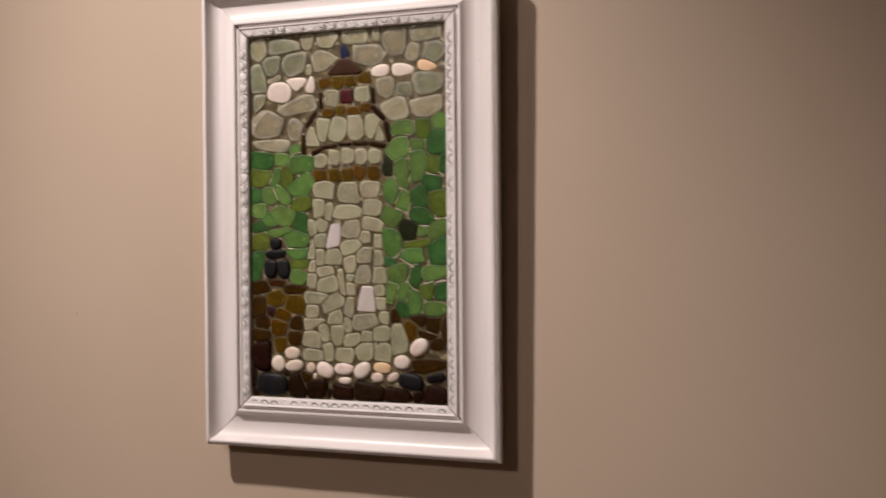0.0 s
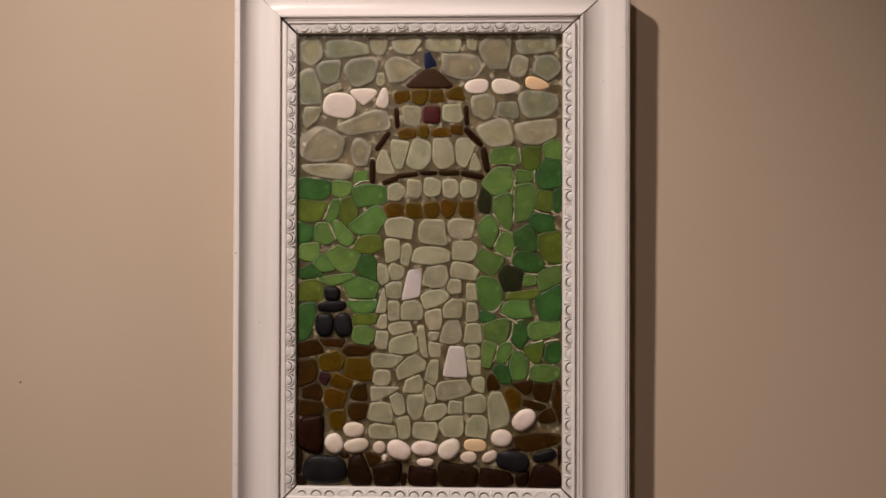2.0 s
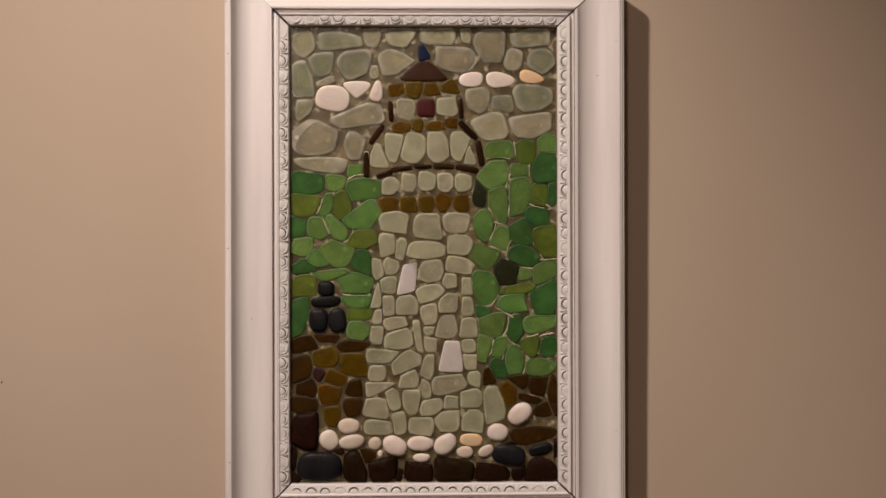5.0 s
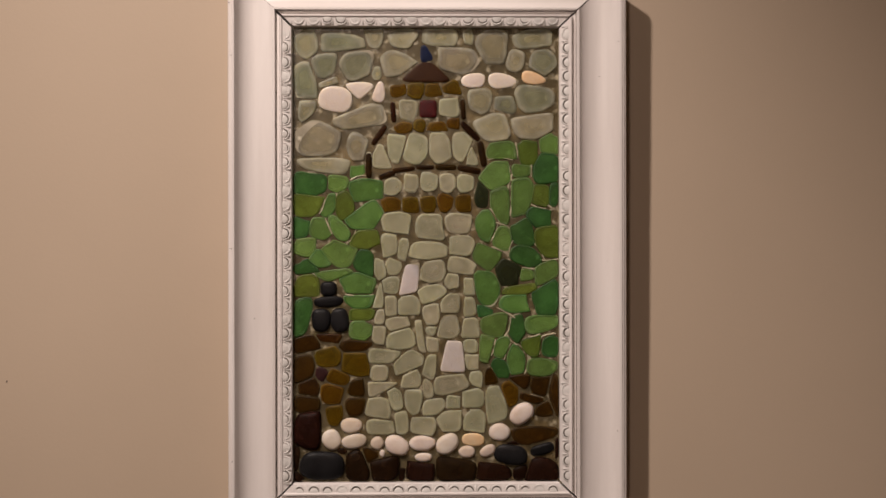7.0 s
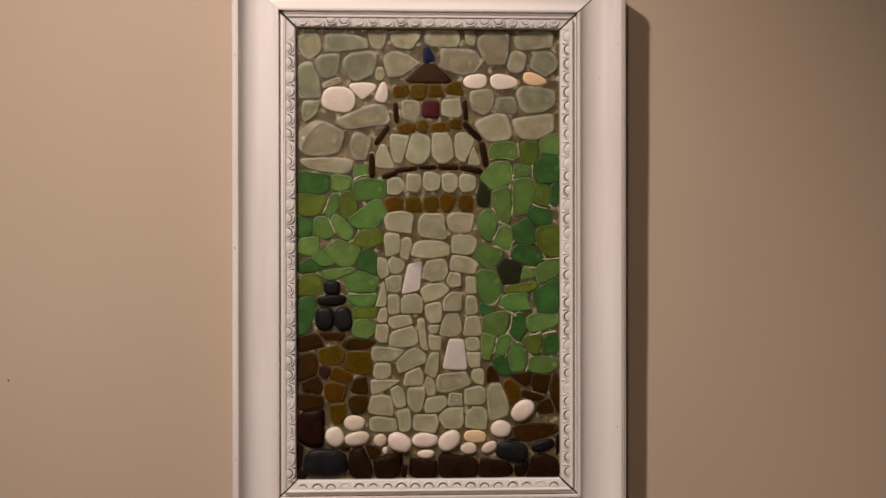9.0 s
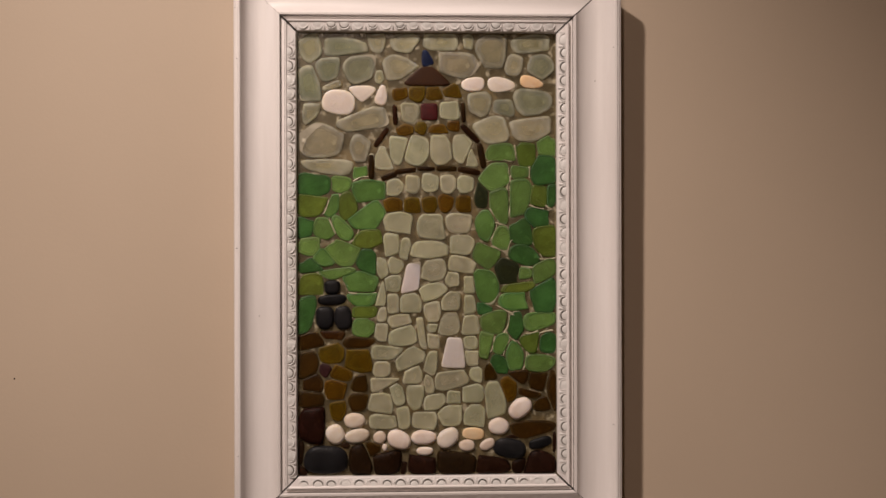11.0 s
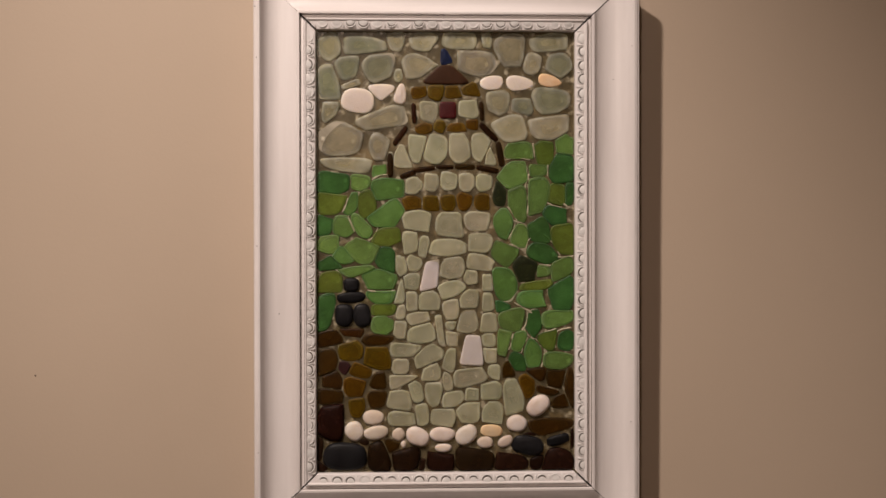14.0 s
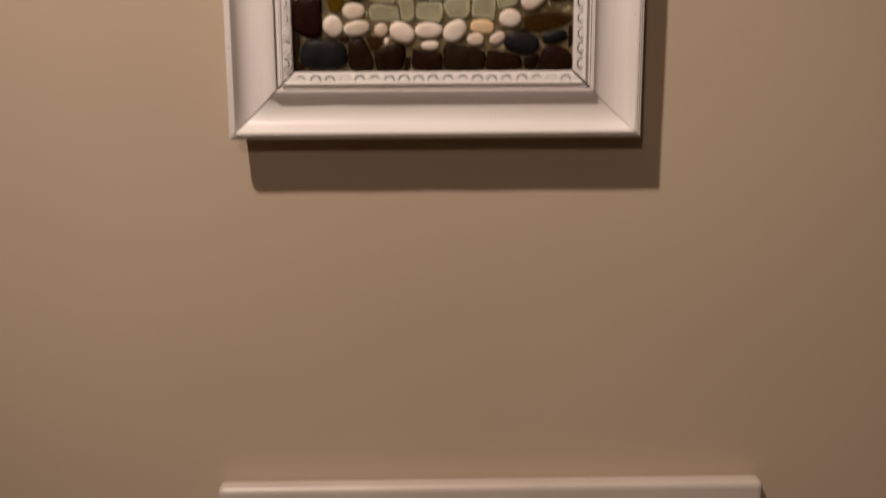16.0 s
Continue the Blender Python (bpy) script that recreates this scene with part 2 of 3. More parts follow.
tagged(finish("ceiling", box(bmesh.new(), -2.72, 2.72, -4.32, 0.12, 3.1, 3.2), CEILING), "plain off-white painted ceiling", "ceiling", kind="structure")

# a nail hole in the plaster
bm = bmesh.new()
bmesh.ops.create_cone(bm, cap_ends=True, segments=10, radius1=0.0009, radius2=0.0006, depth=0.0006, matrix=pose(-0.412, -0.0003, 1.337, 90))
part("nail_hole", bm, DARK_MARKS, bpy.data.objects["wall_north"], "small dark nail hole")

# ---- the framed picture ----
CX, CZ = 0.001, 1.461  # middle of the panel
HALF_W, HALF_H = 0.1282, 0.2186  # sight opening
FACE = 0.0246  # height of the panel's face above the wall

picture = new("framed_picture")
LEAN = 0.8  # it hangs from the top and leans out, degrees
picture.matrix_basis = pose(CX, 0.0, 1.180, LEAN) @ pose(0, 0, CZ - 1.180)
tagged(picture, "white painted wooden frame around a sea glass lighthouse mosaic", "picture frame")

# across the moulding from the opening outwards, and height above the wall
PROFILE = [(0.0000, 0.0120), (0.0000, 0.0295), (0.0010, 0.0310), (0.0085, 0.0321), (0.0093, 0.0328), (0.0098, 0.0334), (0.0108, 0.0335), (0.0113, 0.0330), (0.0115, 0.0297),
           (0.0120, 0.0296), (0.0150, 0.0296), (0.0156, 0.0297), (0.0158, 0.0326), (0.0162, 0.0334), (0.0180, 0.0334), (0.0190, 0.0318), (0.0212, 0.0290), (0.0248, 0.0265),
           (0.0299, 0.0250), (0.0356, 0.0247), (0.0413, 0.0255), (0.0458, 0.0271), (0.0490, 0.0296), (0.0515, 0.0336), (0.0530, 0.0372), (0.0540, 0.0388), (0.0559, 0.0390),
           (0.0565, 0.0378), (0.0576, 0.0379), (0.0582, 0.0365), (0.0594, 0.0364), (0.0601, 0.0345), (0.0608, 0.0330), (0.0605, 0.0290), (0.0575, 0.0200), (0.0546, 0.0100),
           (0.0532, 0.0015), (0.0200, 0.0015)]
# how far each mitre has opened, at the inner and the outer part of the moulding
MITRES = {"bottom_left": (0.0011, 0.0007), "bottom_right": (0.0013, 0.0004), "top_right": (0.0011, 0.0008), "top_left": (0.0014, 0.0002)}
ENDS = (("bottom_left", "bottom_right"), ("bottom_right", "top_right"), ("top_right", "top_left"), ("top_left", "bottom_left"))


WIDE = (1.0, 1.05, 1.0, 1.0)  # the mouldings are not all of one width
NEXT = ((3, 1), (0, 2), (1, 3), (2, 0))  # the rails at the two ends of each


def rail(side, along):
    """One mitred length of moulding; side: 0 bottom, 1 right, 2 top, 3 left; along: half the opening on its own axis."""
    bm = bmesh.new()
    rows = []
    steps = 24
    for i in range(steps + 1):
        f = 2.0 * i / steps - 1.0
        gap = MITRES[ENDS[side][0 if f < 0 else 1]]
        ring = []
        for s, h in PROFILE:
            reach = (along + s * WIDE[NEXT[side][0 if f < 0 else 1]]) - (gap[0] if s < 0.0157 else gap[1])
            wave = 0.00018 * math.sin(11.0 * f + side * 2.0) if 0.0 < s < 0.06 else 0.0
            ring.append(bm.verts.new((f * reach, -(h + wave), -s * WIDE[side])))
        rows.append(ring)
    count = len(PROFILE)
    # narrow dark strips in both groove corners paint in the shade there
    for a, b in zip(rows, rows[1:]):
        for j in range(count):
            bm.faces.new((a[j], b[j], b[(j + 1) % count], a[(j + 1) % count])).material_index = 1 if PROFILE[j][1] in (0.0296, 0.0297) and PROFILE[(j + 1) % count][1] in (0.0296, 0.0297) and j not in (9,) else 0
    bm.faces.new(rows[0])
    bm.faces.new(list(reversed(rows[-1])))
    bmesh.ops.recalc_face_normals(bm, faces=bm.faces)
    names = ("bottom_rail", "side_rail", "top_rail", "side_rail")
    ob = part(names[side], bm, (PAINT, DARK_MARKS), picture, smooth=True)
    ob.data.set_sharp_from_angle(angle=radians(28))
    turn = (0.0, -90.0, 180.0, 90.0)[side]
    far = HALF_H if side % 2 == 0 else HALF_W
    ob.matrix_basis = pose(0, 0, 0, 0, turn, 0) @ pose(0, 0, -far)
    return ob


rails = [rail(0, HALF_W), rail(1, HALF_H), rail(2, HALF_W), rail(3, HALF_H)]

# near-black blocks added behind the open mitres so the gaps stay dark
for sx in (-1, 1):
    for sz in (-1, 1):
        x0, z0 = sx * (HALF_W + 0.004), sz * (HALF_H + 0.004)
        bm = box(bmesh.new(), min(x0, x0 + sx * 0.046), max(x0, x0 + sx * 0.046), -0.0205, -0.003, min(z0, z0 + sz * 0.046), max(z0, z0 + sz * 0.046))
        part("corner_block", bm, MITRE_DARK, picture, "near-black block added behind the open mitre to keep the gap dark")


def bead_mesh(dark):
    """One flat egg of the carved edge with its raised husk and dark wax between; along x, inwards +z, front -y."""
    bm = bmesh.new()
    rows, turns = 3, 12
    long, wide, high = 0.0046, 0.0050, 0.0006
    rings = []
    for i in range(rows):
        a = i / rows * math.pi / 2
        rings.append([bm.verts.new((long * math.cos(a) * math.cos(b), -high * math.sin(a), wide * math.cos(a) * math.sin(b) * (1.0 if math.sin(b) > 0 else 0.3))) for b in (2 * math.pi * j / turns for j in range(turns))])
    tip = bm.verts.new((0, -high, 0))
    for a, b in zip(rings, rings[1:]):
        for j in range(turns):
            bm.faces.new((a[j], a[(j + 1) % turns], b[(j + 1) % turns], b[j]))
    for j in range(turns):
        bm.faces.new((rings[-1][j], rings[-1][(j + 1) % turns], tip))
    # wax in the crevice, then the husk outside it, open towards the outer edge
    for r0, r1, low, top, slot in ((0.94, 1.22, 0.0004, 0.0005, 1), (1.17, 1.50, 0.0005, 0.0015, 0)):
        lines = [[], [], []]
        for j in range(11):
            b = math.pi * (0.03 + 0.94 * j / 10)
            fade = max(0.12, math.sin(math.pi * (j + 0.4) / 10.8)) ** 0.7
            for line, r, lift in zip(lines, (r0, r0 + (r1 - r0) * 0.5 * fade, r0 + (r1 - r0) * fade), (low, top, top * 0.25)):
                line.append(bm.verts.new((long * r * math.cos(b), -lift * (0.4 + 0.6 * fade), wide * r * math.sin(b) - 0.0002)))
        for p, q in zip(lines, lines[1:]):
            for j in range(10):
                bm.faces.new((p[j], q[j], q[j + 1], p[j + 1])).material_index = slot
    # the dart between two eggs
    tips = [bm.verts.new(co) for co in ((0.0060, -0.0002, 0.0070), (0.0078, -0.0002, 0.0070), (0.0069, -0.0002, -0.0012), (0.0069, -0.0019, 0.0060))]
    for f in ((0, 2, 3), (2, 1, 3), (1, 0, 3)):
        bm.faces.new([tips[n] for n in f])
    bmesh.ops.recalc_face_normals(bm, faces=bm.faces)
    mesh = bpy.data.meshes.new("bead")
    bm.to_mesh(mesh)
    bm.free()
    mesh.materials.append(BEAD)
    mesh.materials.append(DARK_MARKS if dark else BEAD)
    for p in mesh.polygons:
        p.use_smooth = True
    return mesh


BEADS = [bead_mesh(True), bead_mesh(False)]
rng = random.Random(4)
for side, ob in enumerate(rails):
    half = HALF_W if side % 2 == 0 else HALF_H
    count = round(2 * half / 0.0136)
    for i in range(count):
        bead = new("bead", BEADS[0 if rng.random() < (0.75, 0.7, 0.55, 0.65)[side] else 1])
        bead.parent = ob
        x = -half + (i + 0.5) * 2 * half / count
        size = rng.uniform(0.92, 1.06)
        bead.matrix_basis = pose(x + rng.uniform(-0.0004, 0.0004), -0.0319, -0.0086, -7, rng.uniform(-5, 5), 0) @ Matrix.Diagonal((size, rng.uniform(0.7, 1.1), size, 1))



def height(s):
    """How far the moulding's face stands off the wall, at a way out from the opening."""
    for (s0, h0), (s1, h1) in zip(PROFILE[1:33], PROFILE[2:33]):
        if s0 <= s <= s1 and s1 > s0:
            return h0 + (h1 - h0) * (s - s0) / (s1 - s0)
    return 0.03


def chip(side, along, s, size):
    """A flake of paint gone from a rail, dark wood under it."""
    bm = bmesh.new()
    r = random.Random(round(along * 9000))
    ring = [bm.verts.new((size * 0.6 * r.uniform(0.4, 1.3) * math.cos(b), 0.0, size * 0.6 * r.uniform(0.4, 1.3) * math.sin(b) * 1.7)) for b in (0.785 * k for k in range(8))]
    top = [bm.verts.new((v.co.x * 0.7, -0.0002, v.co.z * 0.7)) for v in ring]
    for k in range(8):
        bm.faces.new((ring[k], ring[(k + 1) % 8], top[(k + 1) % 8], top[k]))
    bm.faces.new(top)
    bmesh.ops.recalc_face_normals(bm, faces=bm.faces)
    ob = part("paint_chip", bm, DARK_MARKS, rails[side])
    ob.location = (along, -height(s) - 0.0002, -s)


for side, along, s, size in ((1, 0.172, 0.0390, 0.0007), (1, 0.203, 0.0550, 0.0008), (1, -0.052, 0.0260, 0.0005), (1, -0.168, 0.0540, 0.0007), (3, 0.061, 0.0370, 0.0007),
                             (3, -0.006, 0.0570, 0.0008), (3, -0.190, 0.0570, 0.0007), (3, 0.196, 0.0560, 0.0009), (1, 0.021, 0.0575, 0.0006), (2, -0.030, 0.0400, 0.0005), (0, 0.090, 0.0350, 0.0004),
                             (0, -0.180, 0.0580, 0.0010), (0, -0.172, 0.0600, 0.0007), (0, 0.150, 0.0450, 0.0006), (3, -0.240, 0.0590, 0.0008), (1, 0.110, 0.0580, 0.0006), (2, 0.120, 0.0330, 0.0004)):
    chip(side, along, s, size)

# ---- the mosaic ----
panel = part("mosaic_panel", box(bmesh.new(), -HALF_W - 0.003, HALF_W + 0.003, -FACE, -FACE + 0.0025, -HALF_H - 0.003, HALF_H + 0.003), RESIN, picture, "clear glass pane smeared with clouded tan adhesive")

BLOCKS = []


def shaped(kind, rows, slant=0.0):
    """Pieces with a form of their own: middle, width, height, turn and taper, in mm."""
    BLOCKS.extend((kind, *row, slant) for row in rows)


shaped("sky", [
    (-114.9, 202.5, 22.7, 26.8, 10, 0.12), (-50.5, 208.6, 18.8, 20.1, 0, 0.1), (-22.7, 208.8, 27.2, 19.0, 0, 0.15), (-25.4, 183.7, 21.2, 38.0, -95, -0.38), (-47.2, 175.1, 9.5, 13.4, 0, 0),
    (-93.8, 165.9, 20.1, 7.3, 20, 0), (-115.4, 139.6, 15.7, 23.4, -22, 0.3), (-64.4, 132.1, 20.0, 53.6, 101, -0.33), (-104.3, 111.9, 32.3, 45.8, -88, -0.2), (-66.0, 103.7, 20.2, 26.8, 0, 0.15),
    (-96.0, 85.8, 15.9, 53.6, 82, -0.28), (13.6, 209.1, 34.4, 20.1, 0, 0.15), (41.1, 209.9, 10.5, 15.6, 0, 0.1), (64.1, 200.0, 29.7, 34.6, 0, 0.13), (103.4, 208.2, 38.0, 19.0, 3, 0),
])
shaped("sky", [
    (31.0, 188.0, 41.0, 25.7, -12, 0.05), (86.0, 186.8, 17.2, 22.3, -25, 0.15), (52.3, 148.4, 23.3, 24.6, 0, 0.15), (63.5, 121.6, 34.6, 31.3, 0, 0), (103.4, 122.4, 40.9, 26.8, 4, 0.25),
])
shaped("mist", [
    (-79.4, 204.4, 17.7, 44.6, -90, -0.28), (-98.8, 182.0, 24.2, 24.6, 0, 0.35), (-66.1, 183.4, 33.4, 26.8, 22, 0.05), (-116.5, 167.4, 23.3, 36.8, 12, -0.15), (111.9, 184.7, 25.0, 26.8, -35, 0.1),
    (76.4, 144.7, 23.0, 17.9, 0, -0.1), (104.0, 150.4, 39.1, 25.7, 0, 0.12),
])
shaped("cloud", [
    (-87.2, 149.8, 33.4, 24.6, -5, -0.05), (-63.8, 158.3, 21.0, 16.7, 0, 0.7), (-44.9, 156.8, 11.2, 20.6, -10, -0.35), (45.6, 168.0, 14.4, 23.4, -85, 0.12), (74.2, 167.6, 14.5, 27.9, -92, -0.33),
])
shaped("peach", [
    (104.0, 170.1, 11.8, 24.0, -102, -0.33), (45.1, -178.4, 22.3, 12.3, -3, 0),
])
shaped("pale", [
    (-28.7, 29.2, 27.8, 23.4, 0, 0.18), (3.7, 27.5, 27.1, 25.7, -2, -0.16), (31.1, 30.4, 24.6, 20.1, 2, 0), (-37.0, 11.3, 19.0, 24.6, 8, 0), (-22.5, 4.7, 11.2, 21.2, -12, 0),
    (2.0, 4.1, 35.7, 17.3, 0, 0), (33.9, 8.0, 25.7, 21.2, 0, -0.06), (-44.2, -14.3, 12.8, 22.3, 18, 0), (-32.0, -11.5, 15.6, 15.6, -25, 0), (7.0, -16.5, 23.4, 22.3, 0, 0),
    (35.0, -10.4, 18.5, 27.9, 80, 0.12), (-34.2, -28.8, 17.2, 17.9, 0, 0.06), (24.4, -25.5, 14.5, 15.1, 0, 0), (6.5, -37.2, 27.9, 17.9, 18, 0), (41.7, -31.0, 12.0, 17.9, 0, -0.1),
])
shaped("pale", [
    (-46.4, -39.9, 11.2, 25.7, -8, -0.2), (-33.6, -49.4, 12.8, 20.1, 0, 0), (-16.9, -49.4, 21.2, 21.2, 0, 0), (23.3, -46.7, 18.6, 20.6, -12, -0.2), (5.9, -57.8, 17.9, 21.2, 0, 0),
    (42.3, -50.0, 13.1, 20.1, 0, -0.1),
])
shaped("pale", [
    (-46.4, -60.5, 12.6, 17.9, 0, -0.22), (-28.1, -66.1, 23.8, 13.4, 6, 0.05), (21.0, -69.0, 21.2, 23.4, 10, 0), (43.4, -70.7, 18.2, 20.6, -8, -0.15), (3.7, -73.4, 12.3, 11.7, 0, 0),
    (-44.7, -76.6, 15.6, 20.6, -5, 0.1), (-25.3, -81.7, 29.1, 20.1, 14, 0.05), (-5.2, -78.4, 10.9, 31.3, 10, -0.1), (5.4, -87.3, 12.3, 17.9, 0, 0), (42.3, -89.1, 15.6, 15.1, 0, 0),
    (-40.3, -96.6, 16.1, 31.3, -90, -0.2), (-17.4, -104.5, 29.0, 20.1, 26, 0), (3.2, -107.9, 12.5, 27.9, -5, -0.1), (43.4, -103.6, 15.1, 17.3, 0, 0), (-45.8, -113.9, 17.9, 16.7, 0, 0),
])
shaped("pale", [
    (-14.6, -119.6, 18.2, 19.0, -8, -0.15), (47.9, -119.8, 12.3, 16.7, 0, 0), (-42.5, -127.8, 13.8, 29.0, -74, -0.3), (25.0, -125.9, 35.7, 20.1, 3, 0), (2.1, -130.8, 11.7, 21.2, 8, 0),
    (-30.2, -140.1, 14.6, 24.0, 12, -0.05), (-12.4, -141.3, 17.2, 25.1, -5, 0.1),
])
shaped("pale", [
    (44.5, -138.2, 22.3, 20.1, -5, 0), (26.1, -143.1, 15.1, 14.5, 0, 0), (6.6, -146.4, 21.2, 20.1, 10, 0), (-45.8, -147.8, 24.6, 21.2, -15, 0), (-24.1, -161.8, 13.4, 23.4, 0, 0.12),
    (-44.1, -165.6, 26.8, 16.2, -5, 0), (-2.9, -164.7, 24.0, 20.6, 0, 0), (23.3, -161.0, 23.7, 24.6, 15, 0.12), (46.8, -161.1, 19.8, 24.6, -5, -0.1),
])
shaped("green", [
    (-83.7, 69.1, 21.2, 15.6, 0, 0), (-67.1, 78.1, 21.2, 15.6, 10, 0), (-58.2, 62.5, 31.3, 24.6, 0, 0), (-94.3, 46.9, 16.7, 23.4, -25, 0), (-59.8, 36.9, 32.4, 26.8, 35, 0),
    (-102.5, 25.7, 22.3, 21.2, -15, 0), (-84.8, 24.1, 19.0, 33.5, 35, 0), (-116.4, 8.5, 20.1, 19.0, -20, 0), (-102.5, -4.3, 19.6, 17.9, 0, -0.2), (-82.6, 0.7, 31.3, 27.9, -30, 0),
    (-90.9, -17.1, 35.7, 15.6, -3, 0), (-65.9, -27.1, 30.1, 24.6, -20, 0), (-62.5, -43.8, 26.8, 16.7, 0, 0), (-65.8, -72.7, 23.4, 20.1, 0, 0),
])
shaped("green", [
    (75.3, 101.5, 30.1, 20.1, 0, 0), (119.2, 105.6, 19.0, 21.2, 0, 0), (68.6, 76.3, 29.0, 26.8, 10, 0), (91.1, 78.6, 20.1, 17.9, 0, 0), (72.5, 49.5, 20.1, 36.8, 0, 0),
    (91.1, 56.8, 23.4, 36.8, 0, 0), (59.1, 28.2, 21.2, 26.8, 0, 0), (71.4, 14.8, 21.2, 27.9, 0, 0), (57.4, -2.0, 25.7, 24.6, -15, 0), (98.4, -19.9, 14.5, 14.5, 0, 0),
    (114.7, -16.5, 25.7, 25.7, 20, 0), (60.2, -35.5, 26.8, 36.8, 10, 0),
])
shaped("green", [
    (83.8, -47.3, 27.9, 22.3, 0, 0), (65.8, -67.4, 27.9, 26.8, 0, 0), (109.6, -69.2, 34.6, 26.8, 0, 0), (58.5, -89.2, 16.7, 25.7, 0, 0), (72.5, -89.2, 21.2, 22.3, -20, 0),
    (86.6, -101.0, 19.0, 27.9, 10, 0), (110.7, -106.6, 33.5, 20.1, 0, 0),
])
shaped("deep", [
    (-112.6, 67.9, 31.3, 21.2, -5, 0), (-120.2, 24.6, 17.9, 20.1, 0, 0), (-114.7, -13.2, 21.2, 15.6, 0, 0), (-59.2, -8.2, 18.6, 25.7, 10, 0.2), (-119.0, -58.7, 19.0, 36.8, -15, 0),
    (116.4, 83.2, 24.6, 29.0, 0, 0), (122.6, 58.6, 11.2, 22.3, 0, 0), (107.9, 38.3, 25.7, 22.3, -20, 0), (93.9, 20.4, 23.4, 24.6, 0, 0), (96.7, -2.5, 35.7, 21.2, -25, 0),
    (116.4, -41.7, 24.6, 32.4, -15, 0), (55.7, -51.7, 15.6, 15.6, 0, 0), (87.1, -68.6, 17.9, 30.1, -18, 0), (118.6, -89.3, 19.0, 24.6, 0, 0), (70.9, -109.9, 16.7, 17.9, 0, 0),
])
shaped("olive", [
    (-112.5, 47.4, 31.3, 22.3, 0, 0), (-78.7, 48.0, 22.3, 27.9, 10, 0), (-60.9, 15.8, 31.3, 21.2, 20, 0), (-112.4, -30.9, 27.9, 21.2, 0, 0), (-61.4, -58.2, 24.6, 14.5, 0, 0),
    (96.7, 98.3, 21.2, 24.6, 0, 0), (110.8, 55.7, 17.9, 22.3, 0, 0), (116.4, 13.7, 24.6, 32.4, 10, 0), (90.5, -32.8, 32.4, 15.6, 12, 0), (102.3, -87.6, 20.1, 21.2, 0, 0),
])
shaped("moss", [
    (53.5, 57.8, 13.4, 27.9, -4, 0), (78.1, -17.7, 28.0, 29.0, 0, 0.05),
])
shaped("brown", [
    (-91.9, -78.2, 24.6, 11.7, -5, 0), (-68.6, -86.6, 30.1, 12.8, 0, 0), (-116.2, -88.1, 25.7, 19.0, 15, 0), (-119.5, -108.0, 20.1, 26.8, 0, 0), (-113.4, -126.9, 18.6, 16.7, 15, -0.2),
    (-68.0, -127.7, 16.2, 16.7, 10, 0), (-116.2, -144.6, 24.6, 19.0, 0, 0), (-68.6, -145.4, 17.3, 16.7, 0, 0), (-54.6, -191.6, 14.5, 15.6, 0, 0), (63.6, -118.2, 14.2, 16.7, 12, -0.25),
    (91.6, -121.7, 18.4, 12.8, 0, 0.3), (110.2, -126.2, 20.1, 18.4, 20, 0), (100.6, -140.2, 21.2, 12.3, -10, 0), (122.6, -136.3, 13.4, 36.8, 0, 0), (113.0, -151.4, 24.6, 17.9, 0, 0),
])
shaped("brown", [
    (104.0, -168.7, 44.6, 26.8, 5, 0),
])
shaped("amber", [
    (-94.7, -98.1, 24.6, 21.2, -5, 0), (-68.6, -106.0, 26.8, 24.6, 0, 0), (-84.1, -118.2, 25.7, 19.0, -15, 0), (-91.3, -133.7, 21.2, 20.6, 0, 0), (-88.5, -154.8, 14.8, 20.1, 0, 0.3),
    (80.4, -133.9, 15.1, 24.6, 8, 0.1),
])
shaped("umber", [
    (-112.3, -170.2, 27.9, 36.8, 0, 0), (-69.1, -204.3, 24.6, 31.3, 0, 0), (-38.0, -206.7, 29.0, 25.7, 0, 0), (-7.9, -208.6, 31.3, 20.1, 0, 0), (28.9, -206.1, 38.0, 23.4, 0, 0),
    (67.0, -208.6, 34.6, 22.3, 0, 0), (110.7, -207.8, 33.5, 22.3, 0, 0),
])
shaped("umber", [
    (-122.2, -195.0, 13.4, 27.9, 0, 0), (90.5, -207.7, 20.1, 21.2, 0, 0), (-81.3, -188.7, 12.3, 10.0, 20, 0), (122.0, -186.7, 11.2, 22.3, 0, 0), (-23.5, -212.4, 10.0, 12.3, 0, 0),
    (82.7, -186.4, 13.4, 11.2, 0, 0), (-125.5, -211.6, 14.5, 13.4, 0, 0),
])
shaped("blue", [
    (-0.6, 194, 9.8, 16.3, 15, -0.45),
])
shaped("roof", [
    (-0.1, 176.1, 32.6, 19.5, 0, -0.62),
])
shaped("amber", [
    (-26.7, 158.2, 15.2, 11.9, 15, 0), (-9.9, 158.7, 16.3, 15.2, 0, 0.1), (6.9, 158.7, 16.3, 13, 0, 0), (24.8, 161.9, 16.3, 14.1, -10, -0.3),
    (-21.4, 122.3, 17.4, 10.9, 5, 0), (-6.2, 124.5, 11.9, 11.9, 0, 0), (10.6, 123.4, 19.5, 9.8, 0, -0.3), (27.5, 126.6, 15.2, 9.8, 0, 0),
    (-33.6, 48, 17.9, 14.7, 0, 0.1), (-15.2, 48.5, 16.8, 15.2, 0, -0.15), (2.2, 48.5, 15.2, 15.7, 10, 0.1), (18, 50.1, 15.2, 16.3, -10, 0.15),
    (35.9, 49.5, 15.7, 16.3, 0, 0),
])
